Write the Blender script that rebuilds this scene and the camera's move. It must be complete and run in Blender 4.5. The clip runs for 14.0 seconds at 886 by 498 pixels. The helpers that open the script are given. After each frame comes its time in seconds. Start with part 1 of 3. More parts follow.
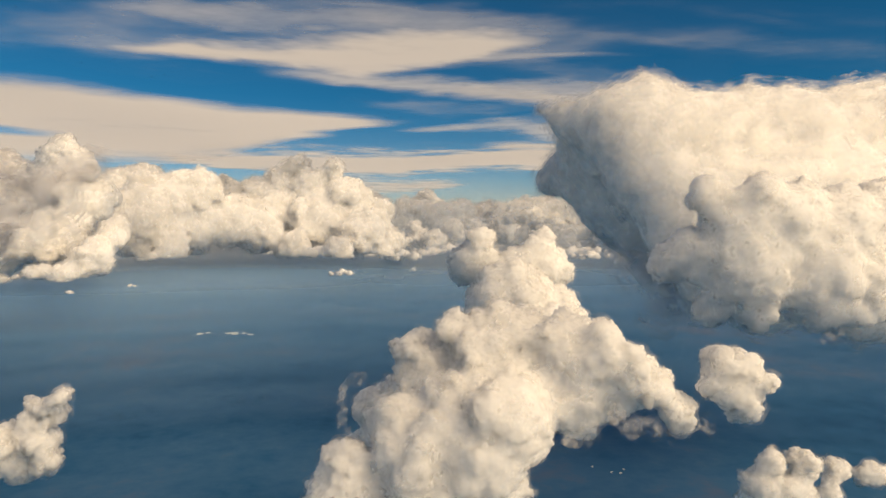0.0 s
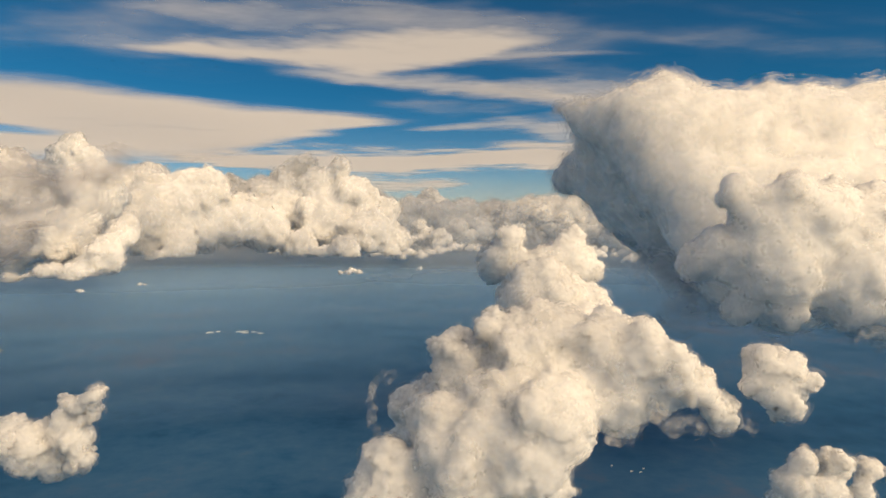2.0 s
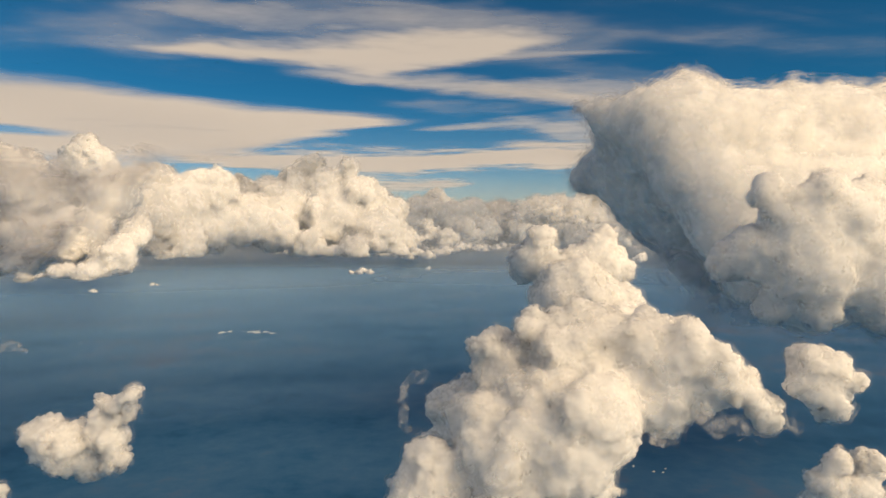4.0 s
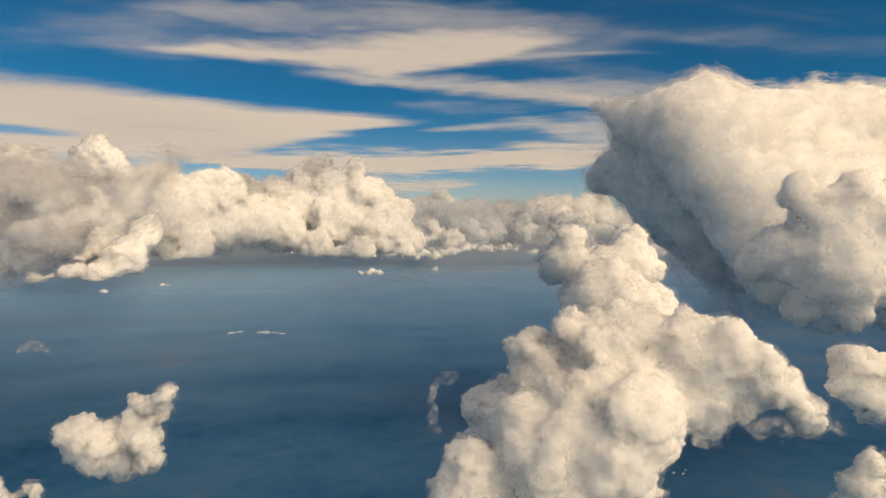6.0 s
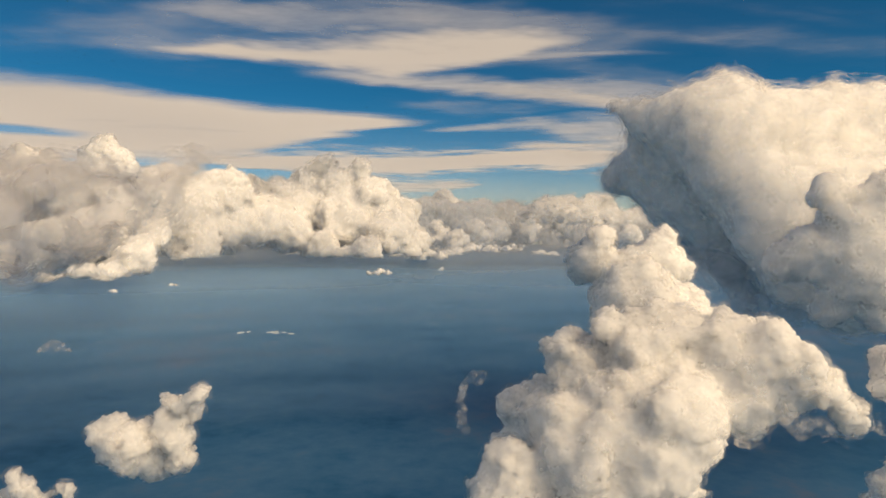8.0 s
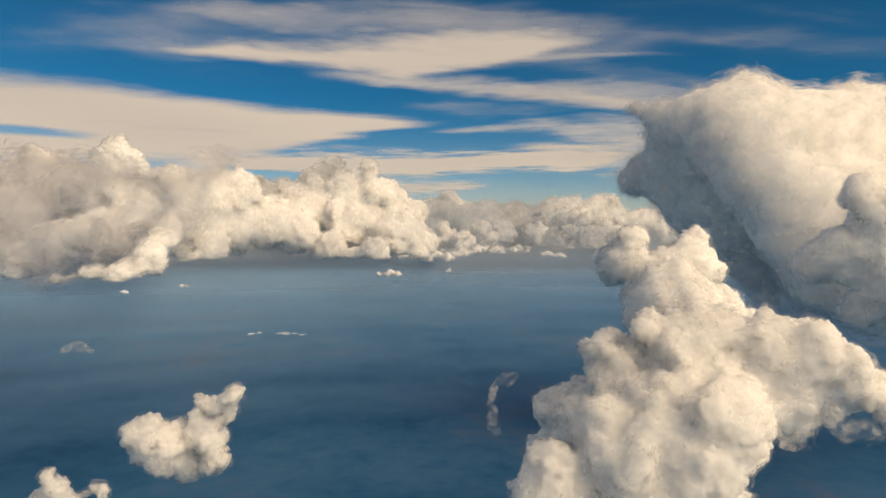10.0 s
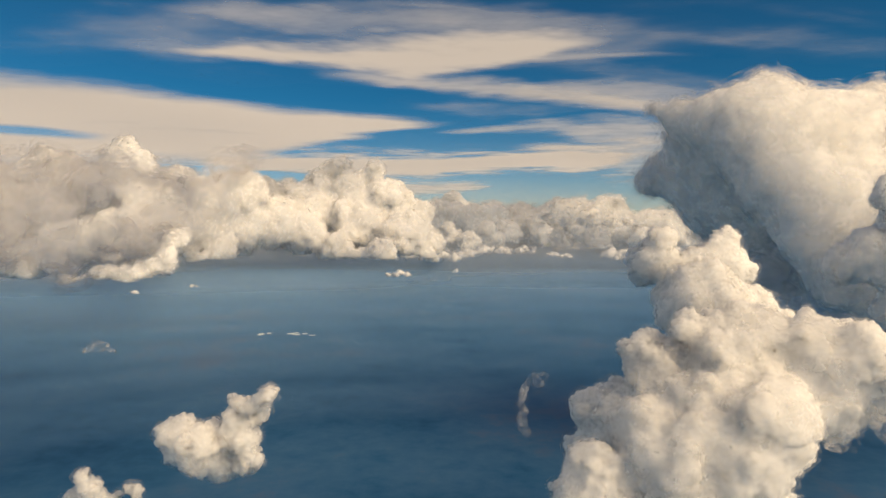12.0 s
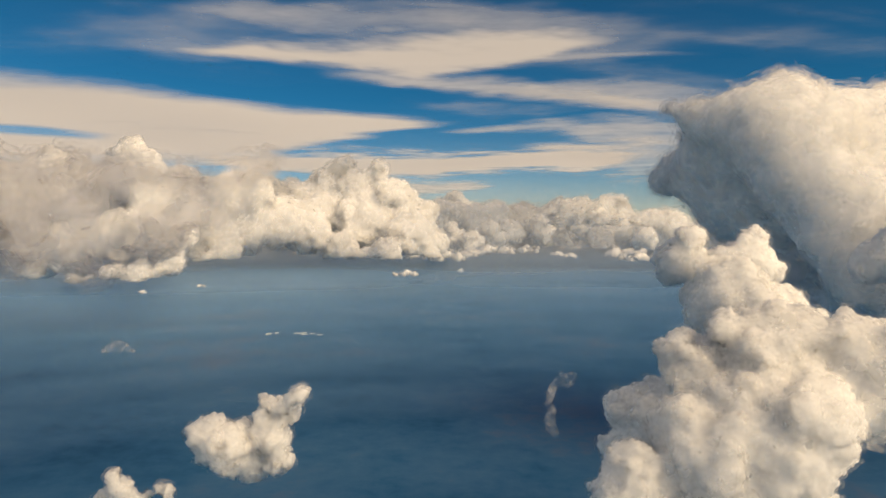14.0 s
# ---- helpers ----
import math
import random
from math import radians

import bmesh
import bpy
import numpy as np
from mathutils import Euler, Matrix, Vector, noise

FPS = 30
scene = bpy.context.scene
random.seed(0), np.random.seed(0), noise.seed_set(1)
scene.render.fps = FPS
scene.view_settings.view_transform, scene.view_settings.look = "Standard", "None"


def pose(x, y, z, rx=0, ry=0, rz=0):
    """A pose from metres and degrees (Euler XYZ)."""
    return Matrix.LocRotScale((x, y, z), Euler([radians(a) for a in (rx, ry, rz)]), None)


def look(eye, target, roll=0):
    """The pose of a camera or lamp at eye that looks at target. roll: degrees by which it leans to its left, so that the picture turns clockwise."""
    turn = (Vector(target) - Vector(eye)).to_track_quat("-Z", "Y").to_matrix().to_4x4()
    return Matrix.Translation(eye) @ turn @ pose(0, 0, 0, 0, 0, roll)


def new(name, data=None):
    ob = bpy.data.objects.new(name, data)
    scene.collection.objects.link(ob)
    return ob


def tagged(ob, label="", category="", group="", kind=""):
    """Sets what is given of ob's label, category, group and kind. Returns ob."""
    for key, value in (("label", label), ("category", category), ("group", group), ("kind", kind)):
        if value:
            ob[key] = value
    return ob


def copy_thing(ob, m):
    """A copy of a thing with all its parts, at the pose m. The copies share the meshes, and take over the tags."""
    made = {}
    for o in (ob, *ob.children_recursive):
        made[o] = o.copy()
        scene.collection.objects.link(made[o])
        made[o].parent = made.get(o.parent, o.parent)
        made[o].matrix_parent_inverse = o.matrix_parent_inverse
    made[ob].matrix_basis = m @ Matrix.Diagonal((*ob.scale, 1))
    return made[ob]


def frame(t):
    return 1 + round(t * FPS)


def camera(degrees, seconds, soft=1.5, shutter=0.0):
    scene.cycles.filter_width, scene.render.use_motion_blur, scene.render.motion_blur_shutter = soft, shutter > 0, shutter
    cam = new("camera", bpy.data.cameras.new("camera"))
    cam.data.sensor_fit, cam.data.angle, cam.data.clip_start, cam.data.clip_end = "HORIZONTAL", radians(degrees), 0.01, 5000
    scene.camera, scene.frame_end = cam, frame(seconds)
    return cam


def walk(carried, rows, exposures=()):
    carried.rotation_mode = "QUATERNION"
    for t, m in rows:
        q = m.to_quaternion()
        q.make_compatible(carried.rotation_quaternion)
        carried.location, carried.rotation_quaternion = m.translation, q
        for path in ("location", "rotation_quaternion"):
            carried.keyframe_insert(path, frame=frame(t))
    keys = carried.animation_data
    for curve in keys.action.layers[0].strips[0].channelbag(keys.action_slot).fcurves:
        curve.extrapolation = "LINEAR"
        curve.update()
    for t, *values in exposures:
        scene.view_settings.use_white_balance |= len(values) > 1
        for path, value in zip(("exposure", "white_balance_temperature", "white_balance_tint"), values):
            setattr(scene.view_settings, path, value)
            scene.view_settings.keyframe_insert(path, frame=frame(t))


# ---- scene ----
cam = camera(70.9, 14.0, 1.6)
METRES, EYE, TILT, LEAN, TURN = 50.0, 100.0, -1.6, 0.0, 0.0
ROWS = [
    (0.0, 0.0, 0.0, 0.0, 0.000, 0.0, -0.0),
    (0.5, -0.0357, 0.0018, -0.0016, 0.032, -0.02, -0.03),
    (1.0, -0.0715, 0.0034, -0.002, 0.074, -0.05, -0.02),
    (1.5, -0.1091, 0.0052, -0.0031, 0.146, -0.07, -0.02),
    (2.0, -0.1447, 0.006, -0.0042, 0.218, -0.08, -0.04),
    (2.5, -0.18, 0.0073, -0.0054, 0.320, -0.09, -0.04),
    (3.0, -0.2153, 0.008, -0.0053, 0.422, -0.1, -0.01),
    (5.5, -0.3933, 0.0116, -0.0056, 0.812, -0.03, 0.0),
    (6.0, -0.4288, 0.0121, -0.0068, 0.844, -0.02, -0.02),
    (6.5, -0.4643, 0.012, -0.0076, 0.866, -0.01, -0.03),
    (7.0, -0.5001, 0.0123, -0.0081, 0.888, -0.01, -0.03),
    (7.5, -0.5359, 0.0126, -0.0089, 0.940, -0.0, -0.05),
    (8.0, -0.5713, 0.0134, -0.0095, 1.002, 0.01, -0.06),
    (10.5, -0.7498, 0.02, -0.0123, 1.362, 0.17, -0.13),
    (11.0, -0.7859, 0.0209, -0.0131, 1.414, 0.2, -0.14),
    (11.5, -0.8214, 0.0219, -0.0142, 1.486, 0.2, -0.14),
    (12.0, -0.8579, 0.0219, -0.0148, 1.538, 0.19, -0.14),
    (12.5, -0.8936, 0.0225, -0.0155, 1.590, 0.17, -0.14),
    (13.0, -0.9295, 0.0228, -0.0162, 1.622, 0.17, -0.14),
    (13.5, -0.9649, 0.0235, -0.0165, 1.604, 0.17, -0.12),
    (14.0, -0.9994, 0.0244, -0.0162, 1.576, 0.16, -0.12),
]
walk(cam, [(t, pose(0, 0, EYE, TILT, LEAN, TURN) @ pose(METRES * x, METRES * y, METRES * z, 90 + pitch, roll, yaw)) for t, x, y, z, yaw, pitch, roll in ROWS], [(0.0, 0.22, 9000, 10), (14.0, 0.22, 9000, 10)])

# ---- light ----
SUN_FROM = Vector((0.63, -0.54, 0.58)).normalized()
world = bpy.data.worlds.new("sky")
scene.world = world
world.use_nodes = True
wn, wl = world.node_tree.nodes, world.node_tree.links
sky = wn.new("ShaderNodeTexSky")
sky.sky_type, sky.sun_disc = "NISHITA", False
sky.sun_elevation = math.asin(SUN_FROM.z)
sky.sun_rotation = math.atan2(SUN_FROM.x, SUN_FROM.y)
sky.altitude, sky.air_density, sky.dust_density, sky.ozone_density = 5000, 1.2, 0.3, 2.0
deep = wn.new("ShaderNodeHueSaturation")
deep.inputs["Hue"].default_value, deep.inputs["Saturation"].default_value = 0.498, 1.5
wl.new(sky.outputs[0], deep.inputs["Color"])
wl.new(deep.outputs[0], wn["Background"].inputs[0])
wn["Background"].inputs[1].default_value = 0.068

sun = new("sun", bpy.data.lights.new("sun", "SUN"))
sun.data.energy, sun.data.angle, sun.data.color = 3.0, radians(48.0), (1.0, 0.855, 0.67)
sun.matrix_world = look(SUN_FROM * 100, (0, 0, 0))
scene.cycles.transparent_max_bounces, scene.cycles.max_bounces, scene.cycles.diffuse_bounces = 32, 16, 12


# ---- materials ----
def material(name):
    m = bpy.data.materials.new(name)
    m.use_nodes = True
    m.node_tree.nodes.clear()
    return m, m.node_tree.nodes, m.node_tree.links


def math_node(nodes, links, op, a, b, c=None):
    n = nodes.new("ShaderNodeMath")
    n.operation = op
    for i, v in enumerate((a, b, c)):
        if v is None:
            continue
        if isinstance(v, (int, float)):
            n.inputs[i].default_value = v
        else:
            links.new(v, n.inputs[i])
    return n.outputs[0]


def noise_node(nodes, links, coord, scale, detail=6.0, rough=0.55, stretch=None):
    n = nodes.new("ShaderNodeTexNoise")
    n.inputs["Scale"].default_value, n.inputs["Detail"].default_value = scale, detail
    n.inputs["Roughness"].default_value = rough
    if stretch:
        mp = nodes.new("ShaderNodeMapping")
        mp.inputs["Scale"].default_value = stretch
        links.new(coord, mp.inputs[0])
        coord = mp.outputs[0]
    links.new(coord, n.inputs["Vector"])
    return n.outputs["Fac"]


def ramp(nodes, links, fac, *stops):
    n = nodes.new("ShaderNodeValToRGB")
    while len(n.color_ramp.elements) < len(stops):
        n.color_ramp.elements.new(0.5)
    for e, (p, c) in zip(n.color_ramp.elements, stops):
        e.position, e.color = p, (*c, 1)
    links.new(fac, n.inputs[0])
    return n.outputs[0]


def smooth_range(nodes, links, value, lo, hi, out_lo=0.0, out_hi=1.0):
    n = nodes.new("ShaderNodeMapRange")
    n.interpolation_type = "SMOOTHSTEP"
    links.new(value, n.inputs[0])
    for i, v in enumerate((lo, hi, out_lo, out_hi)):
        n.inputs[i + 1].default_value = v
    return n.outputs[0]


def cloud_material(name, grain, soft, tint=(0.96, 0.95, 0.94)):
    """Dense cloud droplets: white, scattering light under the surface. grain: size of the small billows; soft: how far light spreads."""
    m, n, l = material(name)
    out, bsdf = n.new("ShaderNodeOutputMaterial"), n.new("ShaderNodeBsdfPrincipled")
    co = n.new("ShaderNodeTexCoord").outputs["Object"]
    fine = noise_node(n, l, co, 1.0 / grain, 7, 0.6)
    broad = noise_node(n, l, co, 0.12 / grain, 3)
    col = ramp(n, l, math_node(n, l, "ADD", math_node(n, l, "MULTIPLY", fine, 0.5), math_node(n, l, "MULTIPLY", broad, 0.5)),
               (0.3, tuple(c * 0.95 for c in tint)), (0.7, tint))
    l.new(col, bsdf.inputs["Base Color"])
    bsdf.inputs["Roughness"].default_value = 1.0
    bsdf.inputs["Specular IOR Level"].default_value = 0.0
    bsdf.inputs["Subsurface Weight"].default_value = 1.0
    bsdf.inputs["Subsurface Radius"].default_value = (1.0, 1.0, 1.0)
    bsdf.inputs["Subsurface Scale"].default_value = soft
    bump = n.new("ShaderNodeBump")
    bump.inputs["Strength"].default_value, bump.inputs["Distance"].default_value = 0.09, grain * 0.4
    l.new(fine, bump.inputs["Height"])
    l.new(bump.outputs[0], bsdf.inputs["Normal"])
    l.new(bsdf.outputs[0], out.inputs[0])
    return m


def veil_material(name, grain, lo, hi, most, stretch=None, attribute=False, through_part=0.15, tint=(0.96, 0.95, 0.94)):
    """Thin cloud that one sees through: droplets between lo and hi of the noise, at most that opaque."""
    m, n, l = material(name)
    out = n.new("ShaderNodeOutputMaterial")
    co = n.new("ShaderNodeTexCoord").outputs["Object"]
    fac = noise_node(n, l, co, 1.0 / grain, 5, 0.5, stretch)
    if not attribute:
        at = n.new("ShaderNodeAttribute")
        at.attribute_name = "reach"
        fac = math_node(n, l, "MULTIPLY_ADD", at.outputs["Fac"], -0.28, fac)
    else:
        at = n.new("ShaderNodeAttribute")
        at.attribute_name = "thickness"
        fibre = noise_node(n, l, co, 3.0 / grain, 8, 0.65, (0.35, 0.7, 1.0))
        fac = math_node(n, l, "ADD", at.outputs["Fac"], math_node(n, l, "MULTIPLY_ADD", fac, 0.9, -0.45))
        fac = math_node(n, l, "ADD", fac, math_node(n, l, "MULTIPLY_ADD", fibre, 0.7, -0.35))
        fac = math_node(n, l, "MULTIPLY", fac, smooth_range(n, l, at.outputs["Fac"], 0.0, 0.3))
    alpha = smooth_range(n, l, fac, lo, hi, 0.0, most)
    d, t, tr = n.new("ShaderNodeBsdfDiffuse"), n.new("ShaderNodeBsdfTranslucent"), n.new("ShaderNodeBsdfTransparent")
    for b in (d, t):
        b.inputs["Color"].default_value = (*tint, 1)
    both, mix = n.new("ShaderNodeMixShader"), n.new("ShaderNodeMixShader")
    both.inputs[0].default_value = through_part
    l.new(d.outputs[0], both.inputs[1])
    l.new(t.outputs[0], both.inputs[2])
    l.new(alpha, mix.inputs[0])
    l.new(tr.outputs[0], mix.inputs[1])
    l.new(both.outputs[0], mix.inputs[2])
    l.new(mix.outputs[0], out.inputs[0])
    return m


def ground_material():
    m, n, l = material("haze-tinted lowland")
    out, bsdf = n.new("ShaderNodeOutputMaterial"), n.new("ShaderNodeBsdfPrincipled")
    co = n.new("ShaderNodeTexCoord").outputs["Object"]
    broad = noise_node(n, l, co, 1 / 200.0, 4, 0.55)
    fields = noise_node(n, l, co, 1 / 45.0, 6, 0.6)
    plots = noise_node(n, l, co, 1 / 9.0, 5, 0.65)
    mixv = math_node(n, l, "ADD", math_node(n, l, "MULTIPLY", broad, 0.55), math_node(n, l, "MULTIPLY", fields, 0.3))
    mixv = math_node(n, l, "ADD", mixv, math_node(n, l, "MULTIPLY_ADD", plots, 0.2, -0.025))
    # the blue of the haze above the land is mixed into these colours
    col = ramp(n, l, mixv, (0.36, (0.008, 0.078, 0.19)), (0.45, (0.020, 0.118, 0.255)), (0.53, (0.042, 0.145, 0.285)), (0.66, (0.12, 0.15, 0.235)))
    l.new(col, bsdf.inputs["Base Color"])
    bsdf.inputs["Roughness"].default_value = 0.9
    bsdf.inputs["Specular IOR Level"].default_value = 0.1
    l.new(bsdf.outputs[0], out.inputs[0])
    return m


DENSE = cloud_material("dense cumulus", 2.0, 10.0)
DENSE_MID = cloud_material("dense cumulus, wide", 5.0, 8.0)
DENSE_FAR = cloud_material("dense cumulus, distant", 9.0, 11.0)
VEIL = veil_material("cumulus fringe", 3.6, 0.30, 0.72, 0.32)
VEIL_MID = veil_material("cumulus fringe, wide", 7.0, 0.26, 0.68, 0.4)
VEIL_FAR = veil_material("cumulus fringe, distant", 16.0, 0.26, 0.68, 0.42)
WISPY = veil_material("torn cloud", 2.2, 0.36, 0.70, 0.30, None, False, 0.3)
MISTY = veil_material("misty cloud", 18.0, 0.2, 0.72, 0.46, None, False, 0.3, (0.93, 0.915, 0.93))
CIRRUS = veil_material("ice cloud", 120.0, -0.05, 1.5, 0.97, (0.6, 0.8, 1.0), True, 0.9)
GROUND = ground_material()


# ---- builders ----
def mesh_object(name, verts, faces, mat, parent=None, smooth=True):
    me = bpy.data.meshes.new(name)
    me.from_pydata(verts, [], faces)
    if smooth:
        me.polygons.foreach_set("use_smooth", [True] * len(me.polygons))
    me.materials.append(mat)
    ob = new(name, me)
    ob.parent = parent
    return ob


bm = bmesh.new()
bmesh.ops.create_icosphere(bm, subdivisions=2, radius=1.0)
BALL_V = np.array([v.co[:] for v in bm.verts])
BALL_F = np.array([[v.index for v in f.verts] for f in bm.faces])
bm.free()


def billows(lobes, seed, children=(9, 5), size=(0.16, 0.42)):
    """Lobes with smaller billows on them and smaller ones on those, as rows of x, y, z, r."""
    rng = np.random.default_rng(seed)
    level = np.array(lobes, float)
    rows = [level]
    for count in children:
        made = []
        for x, y, z, r in level:
            d = rng.normal(size=(count, 3))
            d[:, 2] = np.where(d[:, 2] < -0.3, -d[:, 2] * 0.6, d[:, 2])
            d /= np.linalg.norm(d, axis=1)[:, None]
            k = rng.uniform(size[0], size[1], count) * r
            made.append(np.column_stack([np.array([x, y, z]) + d * (r - k * 0.6)[:, None], k]))
        level = np.concatenate(made)
        rows.append(level)
    return np.concatenate(rows)


def displace(ob, kind, size, strength, direction="NORMAL", mid=0.5):
    tex = bpy.data.textures.new("relief", kind)
    tex.noise_scale = size
    if kind == "VORONOI":
        tex.distance_metric = "DISTANCE_SQUARED"
    else:
        tex.cloud_type, tex.noise_depth = ("COLOR" if direction == "RGB_TO_XYZ" else "GRAYSCALE"), 4
    d = ob.modifiers.new("relief", "DISPLACE")
    d.texture, d.texture_coords, d.direction, d.strength, d.mid_level = tex, "LOCAL", direction, strength, mid


def merged(balls, voxel, rounds, relief, warp, solid=True, grow=0.0, ragged=(0, 0)):
    """One closed skin round all the balls, evened out and made finer, with cauliflower relief of the sizes given, warped, grown outwards by some metres and torn."""
    count, nv = len(balls), len(BALL_V)
    v = (balls[:, None, 3:4] * BALL_V[None] + balls[:, None, :3]).reshape(-1, 3)
    f = (BALL_F[None] + (np.arange(count) * nv)[:, None, None]).reshape(-1, 3)
    me = bpy.data.meshes.new("raw")
    me.from_pydata(v.tolist(), [], f.tolist())
    ob = new("raw", me)
    mod = ob.modifiers.new("skin", "REMESH")
    mod.mode, mod.voxel_size, mod.use_smooth_shade = "VOXEL", voxel * 2.5, True
    even = ob.modifiers.new("even", "SMOOTH")
    even.factor, even.iterations = 0.6, rounds
    if solid:
        finer = ob.modifiers.new("finer", "SUBSURF")
        finer.levels = finer.render_levels = 1
    for size, strength in warp:
        displace(ob, "CLOUDS", size, strength * size, "RGB_TO_XYZ")
    for size, strength in relief[:2]:
        displace(ob, "VORONOI", size, -strength * size, mid=0.25)
    if grow:
        d = ob.modifiers.new("grow", "DISPLACE")
        d.strength, d.mid_level = grow, 0.0
    if solid:
        # folds of the skin that run into one another become one surface again
        clean = ob.modifiers.new("clean", "REMESH")
        clean.mode, clean.voxel_size, clean.use_smooth_shade = "VOXEL", voxel, True
        last = ob.modifiers.new("last", "SMOOTH")
        last.factor, last.iterations = 0.5, 2
        for size, strength in relief[2:]:
            displace(ob, "VORONOI", size, -strength * size, mid=0.25)
    if ragged[1]:
        displace(ob, "CLOUDS", *ragged)
    done = bpy.data.meshes.new_from_object(ob.evaluated_get(bpy.context.evaluated_depsgraph_get()))
    bpy.data.objects.remove(ob)
    bpy.data.meshes.remove(me)
    return done


def swell(points, lobes):
    """The way out of the whole mass at each point: down the slope of a soft density round the lobes."""
    out = np.zeros_like(points)
    lobes = np.asarray(lobes, float)
    for k in range(0, len(points), 40000):
        d = points[k:k + 40000, None, :] - lobes[None, :, :3]
        r2 = lobes[None, :, 3] ** 2
        w = np.exp(-0.5 * (d * d).sum(axis=2) / (1.7 * r2)) / r2
        out[k:k + 40000] = (d * w[:, :, None]).sum(axis=1)
    return out / (np.linalg.norm(out, axis=1)[:, None] + 1e-9)


def soften(me, rounds, calm, fine, lobes, lift):
    """Light on a cloud turns slowly over its billows, since it scatters inside: shade by the whole mass (calm), by the billow, and by the finest relief (fine)."""
    e = np.zeros(len(me.edges) * 2, np.int32)
    me.edges.foreach_get("vertices", e)
    a, b = e[0::2], e[1::2]
    count = len(me.vertices)
    n0 = np.zeros(count * 3, np.float32)
    me.vertices.foreach_get("normal", n0)
    n0 = n0.reshape(-1, 3).astype(float)
    co = np.zeros(count * 3, np.float32)
    me.vertices.foreach_get("co", co)
    n = n0.copy()
    for k in range(rounds):
        n = np.column_stack([np.bincount(a, n[b, c], count) + np.bincount(b, n[a, c], count) for c in range(3)]) + n
        n /= np.linalg.norm(n, axis=1)[:, None] + 1e-9
    n = n * (1 - calm - fine) + n0 * fine + (swell(co.reshape(-1, 3).astype(float), lobes) + np.array((0, 0, lift))) * calm
    n /= np.linalg.norm(n, axis=1)[:, None] + 1e-9
    short = np.clip(0.15 - (n * n0).sum(axis=1), 0, None)
    n += n0 * short[:, None]
    n /= np.linalg.norm(n, axis=1)[:, None] + 1e-9
    me.normals_split_custom_set_from_vertices(n.tolist())


def pieces(me, least=0.05):
    """The separate pieces of a mesh as meshes of their own, the crumbs left out."""
    count = len(me.vertices)
    e = np.zeros(len(me.edges) * 2, np.int32)
    me.edges.foreach_get("vertices", e)
    a, b = e[0::2], e[1::2]
    mark = np.arange(count)
    while True:
        old = mark.copy()
        low = np.minimum(mark[a], mark[b])
        np.minimum.at(mark, a, low)
        np.minimum.at(mark, b, low)
        mark = mark[mark]
        if (mark == old).all():
            break
    kinds, sizes = np.unique(mark, return_counts=True)
    if len(kinds) == 1:
        return [me]
    co = np.zeros(count * 3, np.float32)
    me.vertices.foreach_get("co", co)
    co = co.reshape(-1, 3)
    loops = np.zeros(len(me.loops), np.int32)
    me.loops.foreach_get("vertex_index", loops)
    starts, totals = np.zeros(len(me.polygons), np.int32), np.zeros(len(me.polygons), np.int32)
    me.polygons.foreach_get("loop_start", starts)
    me.polygons.foreach_get("loop_total", totals)
    quad = loops[np.minimum(starts[:, None] + np.minimum(np.arange(4)[None], totals[:, None] - 1), len(loops) - 1)]
    made = []
    for kind in kinds[sizes >= least * count]:
        faces = quad[mark[quad[:, 0]] == kind]
        used, faces = np.unique(faces, return_inverse=True)
        part = bpy.data.meshes.new("piece")
        part.from_pydata(co[used].tolist(), [], [tuple(dict.fromkeys(f)) for f in faces.reshape(-1, 4).tolist()])
        part.polygons.foreach_set("use_smooth", [True] * len(part.polygons))
        made.append(part)
    return made


def flatten(me, level, base):
    """Press the underside of a cloud flat towards its condensation level."""
    if level is None:
        return
    co = np.zeros(len(me.vertices) * 3, np.float32)
    me.vertices.foreach_get("co", co)
    z = co[2::3]
    low = level - base
    co[2::3] = np.where(z < low, low + (z - low) * 0.3, z)
    me.vertices.foreach_set("co", co)
    me.update()


def cloud(name, label, lobes, seed, voxel, core, fringe, shells, unit, relief, children=(9, 5), even=(6, 12), calm=0.64, fine=0.08, category="cloud", group="", torn=1.0, twist=1.0, flat=None, lift=0.3):
    """A cumulus: an Empty at its base, a dense body and thin veils of torn droplets round it, some units out.
    even: rounds of smoothing of the shape and of the billows' shading; calm and fine: see soften."""
    base = min(z - r for x, y, z, r in lobes)
    cx, cy = sum(q[0] for q in lobes) / len(lobes), sum(q[1] for q in lobes) / len(lobes)
    root = tagged(new(name), label, category, group)
    root.location = (cx, cy, base)
    local = [(x - cx, y - cy, z - base, r) for x, y, z, r in lobes]
    balls = billows(local, seed, children)
    big = relief[0][0]
    warp = [(big * 1.3, 0.4 * twist), (big * 0.45, 0.3 * twist)]
    made = []
    if core:
        made.append(("body", core, 0.0, merged(balls, voxel, even[0], relief, warp, True, 0.0, (unit * 1.6, unit * 0.9))))
    for k, grow in enumerate(shells):
        me = merged(balls, voxel, even[0], relief[:2], warp, False, grow * unit, (unit * (4.5 - 0.8 * k), unit * (2.0 + 1.4 * k) * torn))
        made.append(("fringe", fringe, k / len(shells), me))
    for part, mat, reach, whole in made:
        for me in pieces(whole):
            flatten(me, flat, base)
            soften(me, even[1], calm if mat is core else 0.8, fine if mat is core else 0.0, local, lift)
            if mat is fringe:
                me.attributes.new("reach", "FLOAT", "POINT").data.foreach_set("value", np.full(len(me.vertices), reach, np.float32))
            me.materials.clear()
            me.materials.append(mat)
            ob = new(part, me)
            ob.parent = root
    return root


